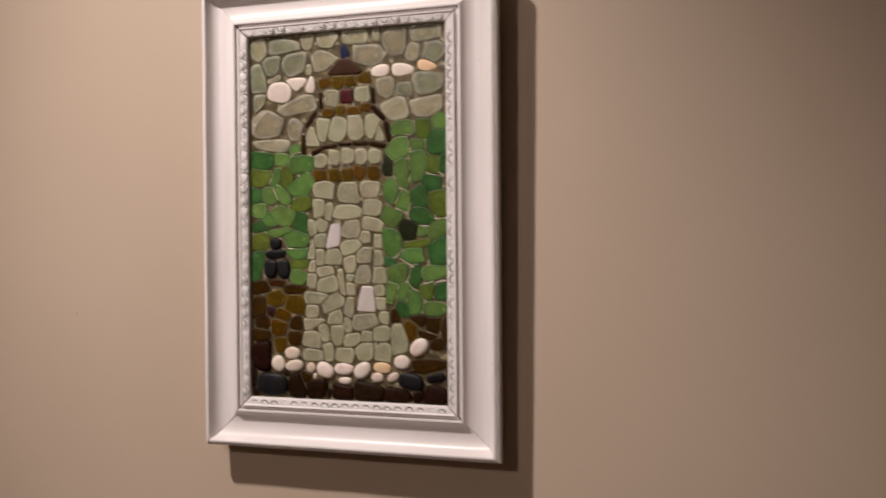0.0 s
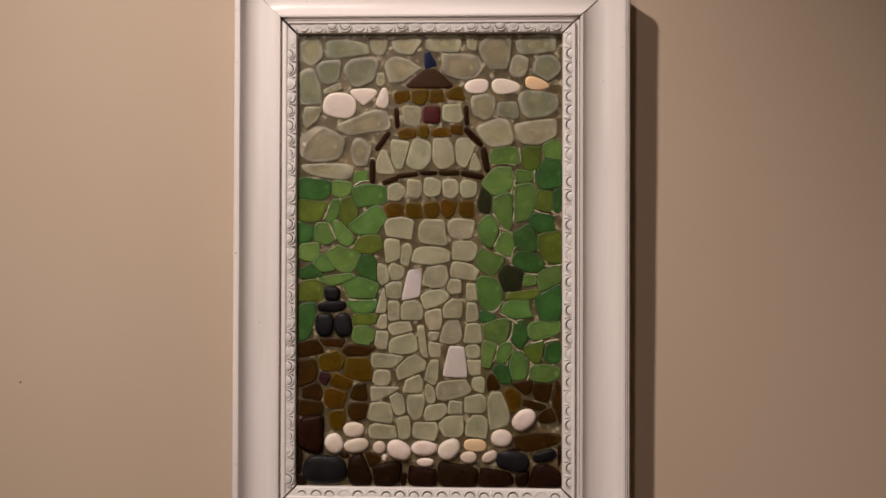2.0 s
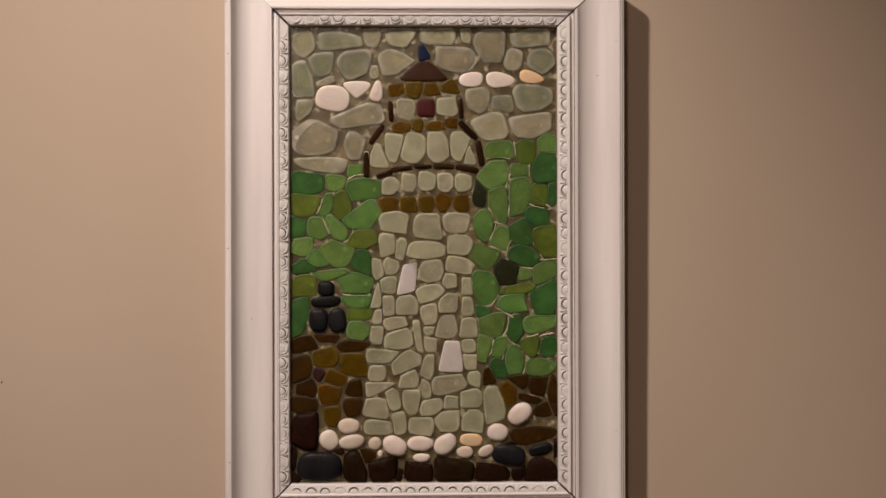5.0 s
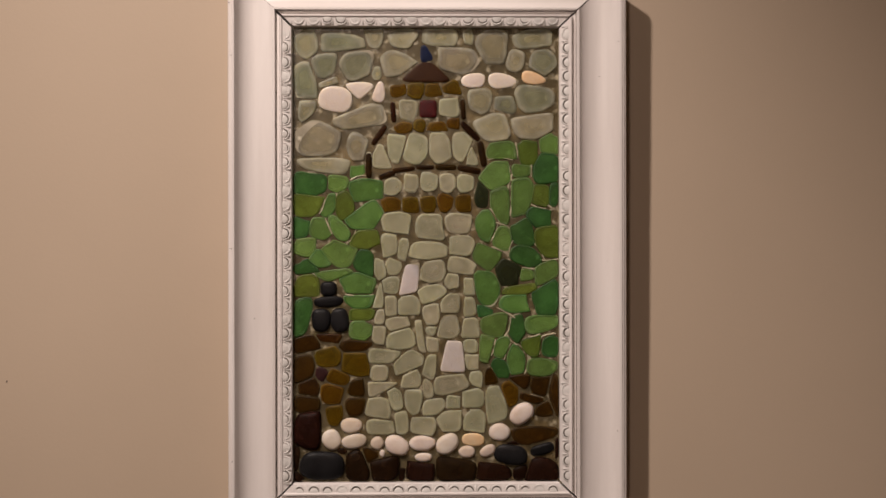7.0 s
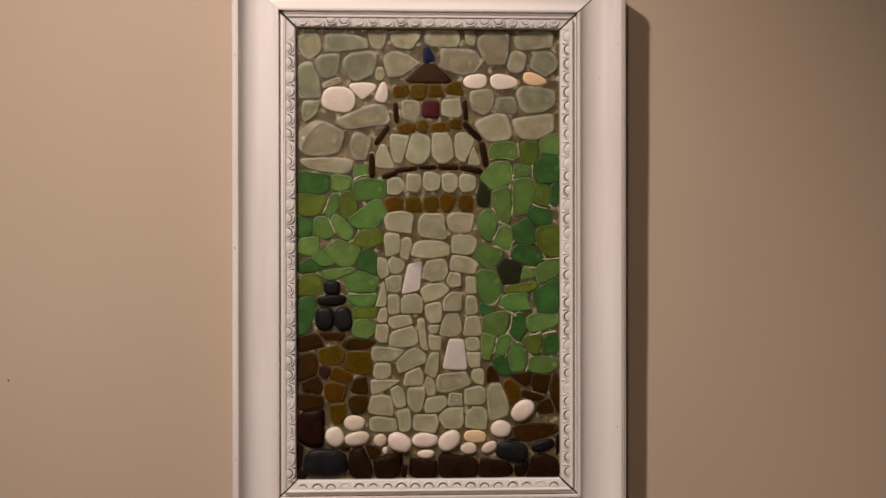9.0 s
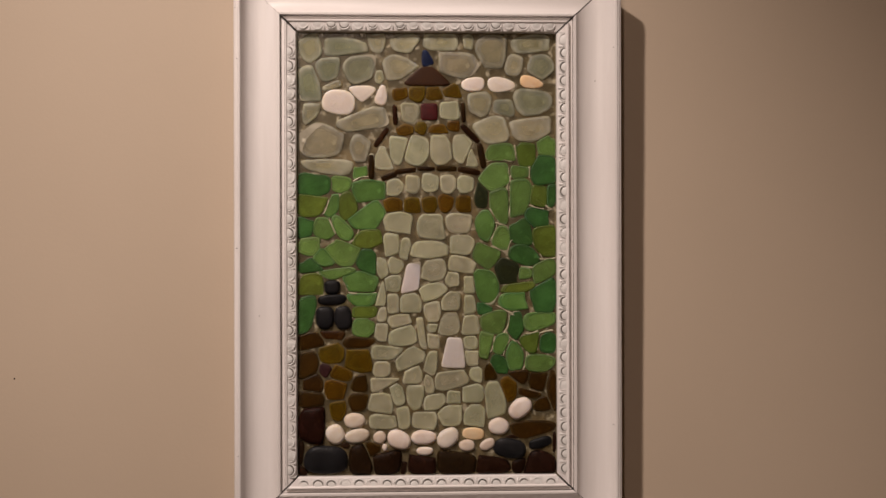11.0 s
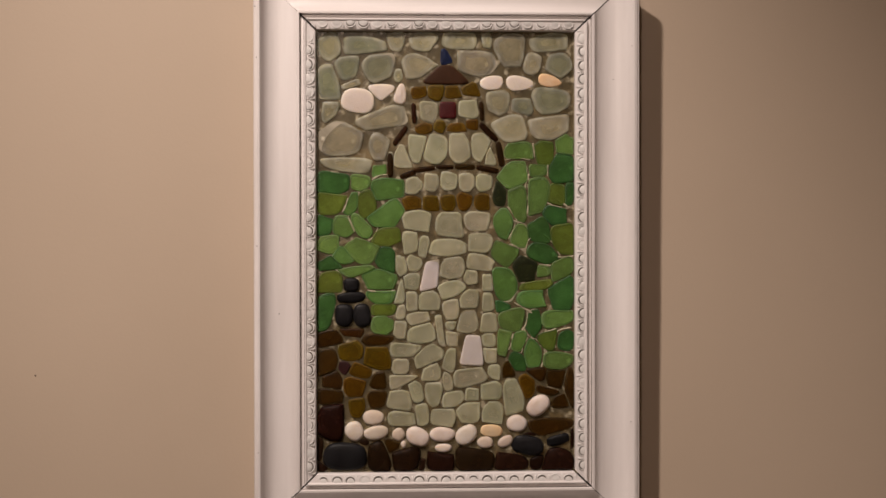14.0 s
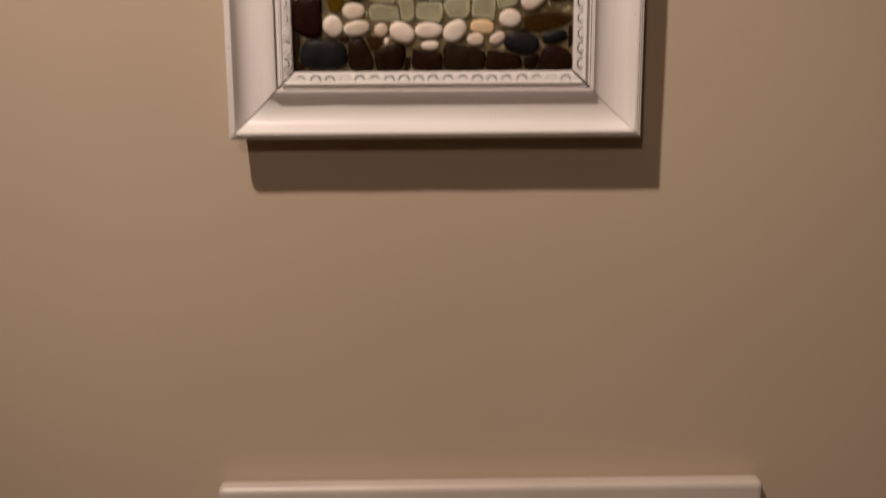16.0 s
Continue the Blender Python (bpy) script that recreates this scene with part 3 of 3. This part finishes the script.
shaped("bark", [
    (-31.7, 137.6, 4.9, 20.6, 3, 0), (35.6, 140.7, 4.9, 20.6, 4, 0), (-45.3, 115.3, 5.4, 22.8, -35, 0), (42.6, 119, 6, 25, 45, 0),
    (-55.2, 87.1, 6, 26.1, 0, 0), (54, 97.2, 6.5, 25, 10, 0), (-37.9, 76.8, 5.4, 16.3, -70, 0), (-21, 82.2, 4.9, 22.8, -84, 0),
    (-0.9, 84.3, 4.3, 17.4, 90, 0), (19.2, 84.3, 5.4, 20.6, 88, 0), (41.4, 82.1, 6, 22.8, 80, 0),
])
shaped("red", [
    (2, 140.8, 16.8, 16.8, 0, 0),
])
shaped("pale", [
    (-17, 139.2, 17.9, 20.6, 0, 0.05), (22.6, 141.8, 19.5, 18.5, 0, 0.05), (-43.2, 94.7, 16.3, 22.8, 5, -0.5), (-29.1, 102.8, 16.3, 29.3, -10, 0.25),
    (-10.1, 102.8, 21.7, 30.4, -5, 0), (13.3, 103.3, 20.6, 29.3, 5, 0), (33.9, 104.9, 17.4, 28.2, -8, 0.25), (46.4, 92.9, 14.1, 21.7, 10, -0.45),
    (-33, 65.9, 17.4, 16.3, 0, 0), (-14.5, 69.1, 14.1, 18.5, 0, 0), (2.8, 70.2, 17.4, 17.4, 0, 0.1), (20.7, 69.1, 16.3, 17.4, 0, 0.1),
    (37.6, 69, 16.3, 17.4, 0, 0), (66.8, -145.2, 20.6, 35.8, 6, -0.1),
])
shaped("white", [
    (26.2, -98.2, 20.1, 30.4, -3, -0.26),
])
shaped("white", [
    (-15.4, -23.1, 16.8, 28.2, -9, -0.12),
], slant=0.38)
shaped("stone", [
    (-72.2, -164.5, 21.7, 15.2, 0, 0), (-91.2, -177.9, 18.5, 20.6, 20, 0), (-69.6, -179.7, 25, 14.7, 10, 0), (-47.4, -181.5, 13, 13, 0, 0),
    (-28.4, -183.7, 25, 18.5, -25, 0), (-4, -181.7, 26.1, 14.7, 0, 0), (-2.9, -195.3, 17.4, 8.7, 0, 0), (19.9, -182.4, 23.9, 18.5, 40, 0),
    (38.9, -190.1, 16.3, 11.9, 0, 0), (59.1, -189.2, 16.3, 10.9, 30, 0), (70.5, -171.3, 20.6, 17.4, 0, 0), (91.8, -153.5, 26.1, 18.5, 40, 0),
    (-42.5, -191.3, 5.4, 7.6, 0, 0),
])
shaped("black", [
    (-94, -32.6, 16.3, 14.1, 0, 0), (-94.1, -45.1, 28.2, 10.9, 3, 0), (-101.2, -62.9, 18.5, 22.8, 0, 0.08), (-83.3, -63, 17.9, 23.3, 5, 0),
    (-100.5, -202.8, 43.4, 28.2, 0, 0), (81.4, -193.1, 32.6, 19.5, -10, 0), (111.9, -187.9, 23.9, 10.9, 15, 0),
])
shaped("purple", [
    (-100.8, -114.4, 11.9, 14.1, 30, 0),
])
# where cured adhesive stands up in the joints: from and to, in mm
RIDGES = [
    (64.7, 39.9, 79.8, 20.4), (79.8, 10.3, 83.2, -0.9), (88.2, 96.5, 106.3, 68.6), (111.3, 48.4, 120.9, 30.5), (57.9, 13.6, 65.8, 5.8), (68.6, 27.1, 58.5, 14.8),
    (81.0, -0.9, 96.7, -16.5), (75.3, -49.0, 85.5, -65.8), (79.8, -80.3, 96.7, -101.6), (65.3, -86.9, 68.6, -103.7), (-98.1, 53.5, -107.0, 39.0), (104.6, 110.1, 110.2, 96.6),
    (79.8, 66.3, 80.9, 50.6), (-73.7, 34.1, -79.3, 17.4), (-79.2, -24.3, -63.7, -35.4), (-72.6, 70.3, -56.0, 72.6), (60.2, 94.2, 69.2, 89.7), (99.5, 0.8, 113.6, -7.6),
    (113.6, -80.4, 107.9, -91.5), (50.1, 42.7, 54.6, 47.2), (-79.2, -12.1, -70.9, -18.7), (-101.4, 24.6, -92.6, 17.4),
]


def cut(poly, nx, ny, d):
    """What of the polygon lies at nx*x + ny*y <= d."""
    out = []
    for (ax, ay), (bx, by) in zip(poly, poly[1:] + poly[:1]):
        da, db = nx * ax + ny * ay - d, nx * bx + ny * by - d
        if da <= 0:
            out.append((ax, ay))
        if (da < 0 < db) or (db < 0 < da):
            f = da / (da - db)
            out.append((ax + f * (bx - ax), ay + f * (by - ay)))
    return out


def worn(poly, rounds=2, keep=0.25):
    """Corners ground off."""
    for _ in range(rounds):
        out = []
        for (ax, ay), (bx, by) in zip(poly, poly[1:] + poly[:1]):
            out += [(ax + keep * (bx - ax), ay + keep * (by - ay)), (bx + keep * (ax - bx), by + keep * (ay - by))]
        poly = out
    return poly


EXPONENT = {"stone": 2.1, "umber": 2.6, "black": 2.7, "cloud": 2.5, "peach": 2.4, "red": 7.0, "white": 8.0, "bark": 4.0, "pale": 3.1, "sky": 2.6, "mist": 2.6, "roof": 5.0, "blue": 4.0, "amber": 3.0, "brown": 2.9}
GREENS = ("green", "deep", "olive", "moss")
GROWN = {"pale": 1.05, "sky": 1.05, "mist": 1.05, "green": 1.14, "deep": 1.14, "olive": 1.14, "amber": 1.06, "brown": 1.12, "umber": 1.16}


def own_outline(kind, w, h, turn, taper, slant, r):
    n, pts = EXPONENT.get(kind, 2.4), 28
    out = []
    waves = [r.uniform(0, 6.28) for _ in range(4)]
    rough = 0.0 if kind in ("red", "white", "bark", "roof", "blue") else 0.012 if kind in ("stone", "cloud", "black", "peach") else 0.05 if kind in GREENS else 0.036
    w, h = w * GROWN.get(kind, 1.0), h * GROWN.get(kind, 1.0)
    for i in range(pts):
        a = 2 * math.pi * i / pts
        c, s = math.cos(a), math.sin(a)
        x, y = math.copysign(abs(c) ** (2 / n), c), math.copysign(abs(s) ** (2 / n), s)
        k = 1 + rough * sum(math.sin(m * a + p) / f for m, p, f in zip((2, 3, 4, 5), waves, (1.0, 0.8, 1.1, 1.2)))
        x, y = x * k * (1 + taper * y) * w / 2, y * k * h / 2
        t = radians(turn)
        px, py = x * math.cos(t) - y * math.sin(t), x * math.sin(t) + y * math.cos(t)
        out.append((px, py + slant * px))
    return out


JOINT = {"pale": 0.9, "sky": 1.2, "mist": 1.2, "green": 0.3, "deep": 0.3, "olive": 0.3, "moss": 0.7, "amber": 1.2, "brown": 1.3, "umber": 0.5}
FIRM = ("stone", "cloud", "peach", "white", "red", "blue", "bark", "black", "roof")  # these keep their form


EDGE = {"sky": 3.4, "mist": 3.2, "pale": 1.7, "green": 1.0, "deep": 1.0, "olive": 1.0, "cloud": 2.4, "peach": 2.2}


def parting(a, b):
    """The direction from a to b in which the two outlines overlap least, and how far each reaches along it."""
    best = None
    for k in range(48):
        nx, ny = math.cos(k * math.pi / 24), math.sin(k * math.pi / 24)
        top, low = max(nx * x + ny * y for x, y in a), min(nx * x + ny * y for x, y in b)
        if best is None or top - low < best[2] - best[3]:
            best = (nx, ny, top, low)
    return best


def settled(blocks):
    """Outlines on the panel, ground off where two pieces would meet."""
    edge_u, edge_v = HALF_W * 1000 - 0.5, HALF_H * 1000 - 0.5
    outlines, seams = [], []
    for i, (kind, u, v, w, h, turn, taper, slant) in enumerate(blocks):
        outlines.append([(x + u, y + v) for x, y in own_outline(kind, w, h, turn, taper, slant, random.Random(i))])
    for i in range(len(blocks)):
        for j in range(i):
            (ki, ui, vi), (kj, uj, vj) = blocks[i][:3], blocks[j][:3]
            if abs(ui - uj) + abs(vi - vj) > 75 or not outlines[i] or not outlines[j]:
                continue
            nx, ny, top, low = parting(outlines[i], outlines[j])
            joint = min(JOINT.get(ki, 0.8), JOINT.get(kj, 0.8)) * random.Random(i * 400 + j).uniform(0.4, 1.5)
            if top - low < -max(joint, 0.0):
                continue
            if ki in GREENS and kj in GREENS and "moss" not in (ki, kj):
                mid, joint = (top + low) / 2, -0.5
                far = mid - nx * (ui + uj) / 2 - ny * (vi + vj) / 2
                px, py = (ui + uj) / 2 + nx * far, (vi + vj) / 2 + ny * far
                for x0, y0, x1, y1 in RIDGES:
                    if math.hypot(px - (x0 + x1) / 2, py - (y0 + y1) / 2) < 0.5 * math.hypot(x1 - x0, y1 - y0) + 3.5 and abs(nx * (x1 - x0) + ny * (y1 - y0)) < 0.75 * math.hypot(x1 - x0, y1 - y0):
                        ends = [sorted(ny * x - nx * y for x, y in outlines[k]) for k in (i, j)]
                        seams.append((nx, ny, mid, max(ends[0][0], ends[1][0]) + 2.0, min(ends[0][-1], ends[1][-1]) - 2.0))
                        joint = 1.2
                        break
            if ki in FIRM and kj in FIRM:
                continue
            share = 1.0 if ki in FIRM else 0.0 if kj in FIRM else 0.5
            line = low + (top - low) * share
            if ki not in FIRM:
                outlines[i] = cut(outlines[i], nx, ny, line - joint * (0.5 if share == 0.5 else 1.0))
            if kj not in FIRM:
                outlines[j] = cut(outlines[j], -nx, -ny, -line - joint * (0.5 if share == 0.5 else 1.0))
    out = []
    for (kind, *_), poly in zip(blocks, outlines):
        for nx, ny, d in ((1, 0, edge_u), (-1, 0, edge_u), (0, 1, edge_v), (0, -1, edge_v)):
            poly = cut(poly, nx, ny, d)
        out.append(worn(worn(poly, 1, 0.22), 1, 0.25) if kind not in FIRM else poly)
    return out, seams


def piece(kind, outline, r):
    """A thick worn slab or pebble on the outline, in mm on the panel."""
    name, face = KINDS[kind]
    mx, my = sum(p[0] for p in outline) / len(outline), sum(p[1] for p in outline) / len(outline)
    span = min(max(p[0] for p in outline) - min(p[0] for p in outline), max(p[1] for p in outline) - min(p[1] for p in outline))
    if kind in ("stone", "umber", "black"):
        thick = span * 0.17 + 1.8
        levels = [(0.0, 0.90, 0), (0.35, 1.0, 0), (0.66, 0.93, 0), (0.88, 0.74, 0), (0.975, 0.44, 0)]
    else:
        thick = r.uniform(2.1, 2.5)
        edge = min(EDGE.get(kind, 1.3), span * 0.19) / (span / 2)
        # last figure: how much of the painted pale rim each ring takes
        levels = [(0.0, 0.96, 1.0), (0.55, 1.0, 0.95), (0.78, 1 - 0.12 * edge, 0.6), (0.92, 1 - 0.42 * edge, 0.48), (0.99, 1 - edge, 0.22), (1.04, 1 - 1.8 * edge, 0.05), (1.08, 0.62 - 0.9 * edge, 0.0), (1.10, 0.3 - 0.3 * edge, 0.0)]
    lean_x, lean_y = r.uniform(-0.05, 0.05), r.uniform(-0.05, 0.05)
    verts, faces, edges = [], [], []
    n = len(outline)
    for h, k, e in levels:
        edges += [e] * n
        for x, y in outline:
            px, py = (x - mx) * k, (y - my) * k
            lift = h * thick + (px * lean_x + py * lean_y if h > 0.5 else 0.0)
            verts.append((px / 1000, -lift / 1000, py / 1000))
    verts.append((0, -(levels[-1][0] + 0.02) * thick / 1000, 0))
    edges.append(0.0)
    for i in range(len(levels) - 1):
        for j in range(n):
            faces.append((i * n + j, i * n + (j + 1) % n, (i + 1) * n + (j + 1) % n, (i + 1) * n + j))
    last = (len(levels) - 1) * n
    for j in range(n):
        faces.append((last + j, last + (j + 1) % n, len(verts) - 1))
    bed = name == "glass_piece"
    if bed:
        # the clouded adhesive under the glass
        start = len(verts)
        verts += [(x * 0.985, -0.0014, z * 0.985) for x, _, z in verts[:n]]
        edges += [0.0] * n
        faces.append(tuple(range(start, start + n)))
    mesh = bpy.data.meshes.new(name)
    mesh.from_pydata(verts, [], faces)
    mesh.materials.append(face)
    if bed:
        mesh.materials.append(BED)
        mesh.polygons[-1].material_index = 1
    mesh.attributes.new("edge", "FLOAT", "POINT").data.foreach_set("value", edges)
    mesh.polygons.foreach_set("use_smooth", [True] * len(faces))
    mesh.update()
    ob = tagged(new(name, mesh), face.name.replace("_", " "))
    ob.parent = panel
    ob.location = (mx / 1000, -FACE + 0.0012, my / 1000)
    return ob


# ---- the white board below ----
def board():
    bm = bmesh.new()
    box(bm, -0.2745, 0.2745, -0.011, 0.011, -0.4163, 0.4163, 0.006, 3)
    ob = tagged(finish("white_board", bm, BOARD), "pale off-white painted wooden board standing against the wall", "board")
    ob.location = (0.057, -0.013, 0.4163)
    return ob


board()

# ---- the pieces of the mosaic, last ----
laid, SEAMS = settled(BLOCKS)
for i, (block, outline) in enumerate(zip(BLOCKS, laid)):
    if len(outline) > 4:
        piece(block[0], outline, random.Random(i))


def ridge(x0, y0, x1, y1, r):
    """A thin bead of adhesive squeezed up along a joint, thick at one end and drawn out at the other."""
    steps, around = 8, 6
    ln = math.hypot(x1 - x0, y1 - y0)
    nx, ny, bend = -(y1 - y0) / ln, (x1 - x0) / ln, r.uniform(-0.12, 0.12) * ln
    verts, faces = [], []
    for i in range(steps + 1):
        f = i / steps
        wide = 0.25 + r.uniform(0.35, 1.1) * (1.2 - f) * min(1.0, 5 * f + 0.3)
        off = bend * math.sin(math.pi * f) + r.uniform(-0.25, 0.25)
        for k in range(around):
            a = math.pi * k / (around - 1)
            x, y = x0 + f * (x1 - x0) + nx * (off + wide * math.cos(a)), y0 + f * (y1 - y0) + ny * (off + wide * math.cos(a))
            verts.append((x / 1000, -FACE - (0.1 + 0.8 * math.sin(a)) / 1000, y / 1000))
    for i in range(steps):
        for k in range(around - 1):
            faces.append((i * around + k, i * around + k + 1, (i + 1) * around + k + 1, (i + 1) * around + k))
    mesh = bpy.data.meshes.new("adhesive_ridge")
    mesh.from_pydata(verts, [], faces)
    mesh.materials.append(CURED)
    mesh.polygons.foreach_set("use_smooth", [True] * len(faces))
    mesh.update()
    ob = tagged(new("adhesive_ridge", mesh), "thin cream ridge of cured adhesive")
    ob.parent = panel


for i, (nx, ny, mid, low, top) in enumerate(SEAMS):
    if top - low > 3.0:
        ends = [(nx * mid + ny * q, ny * mid - nx * q) for q in (low, top)]
        r = random.Random(500 + i)
        r.shuffle(ends)
        ridge(*ends[0], *ends[1], r)
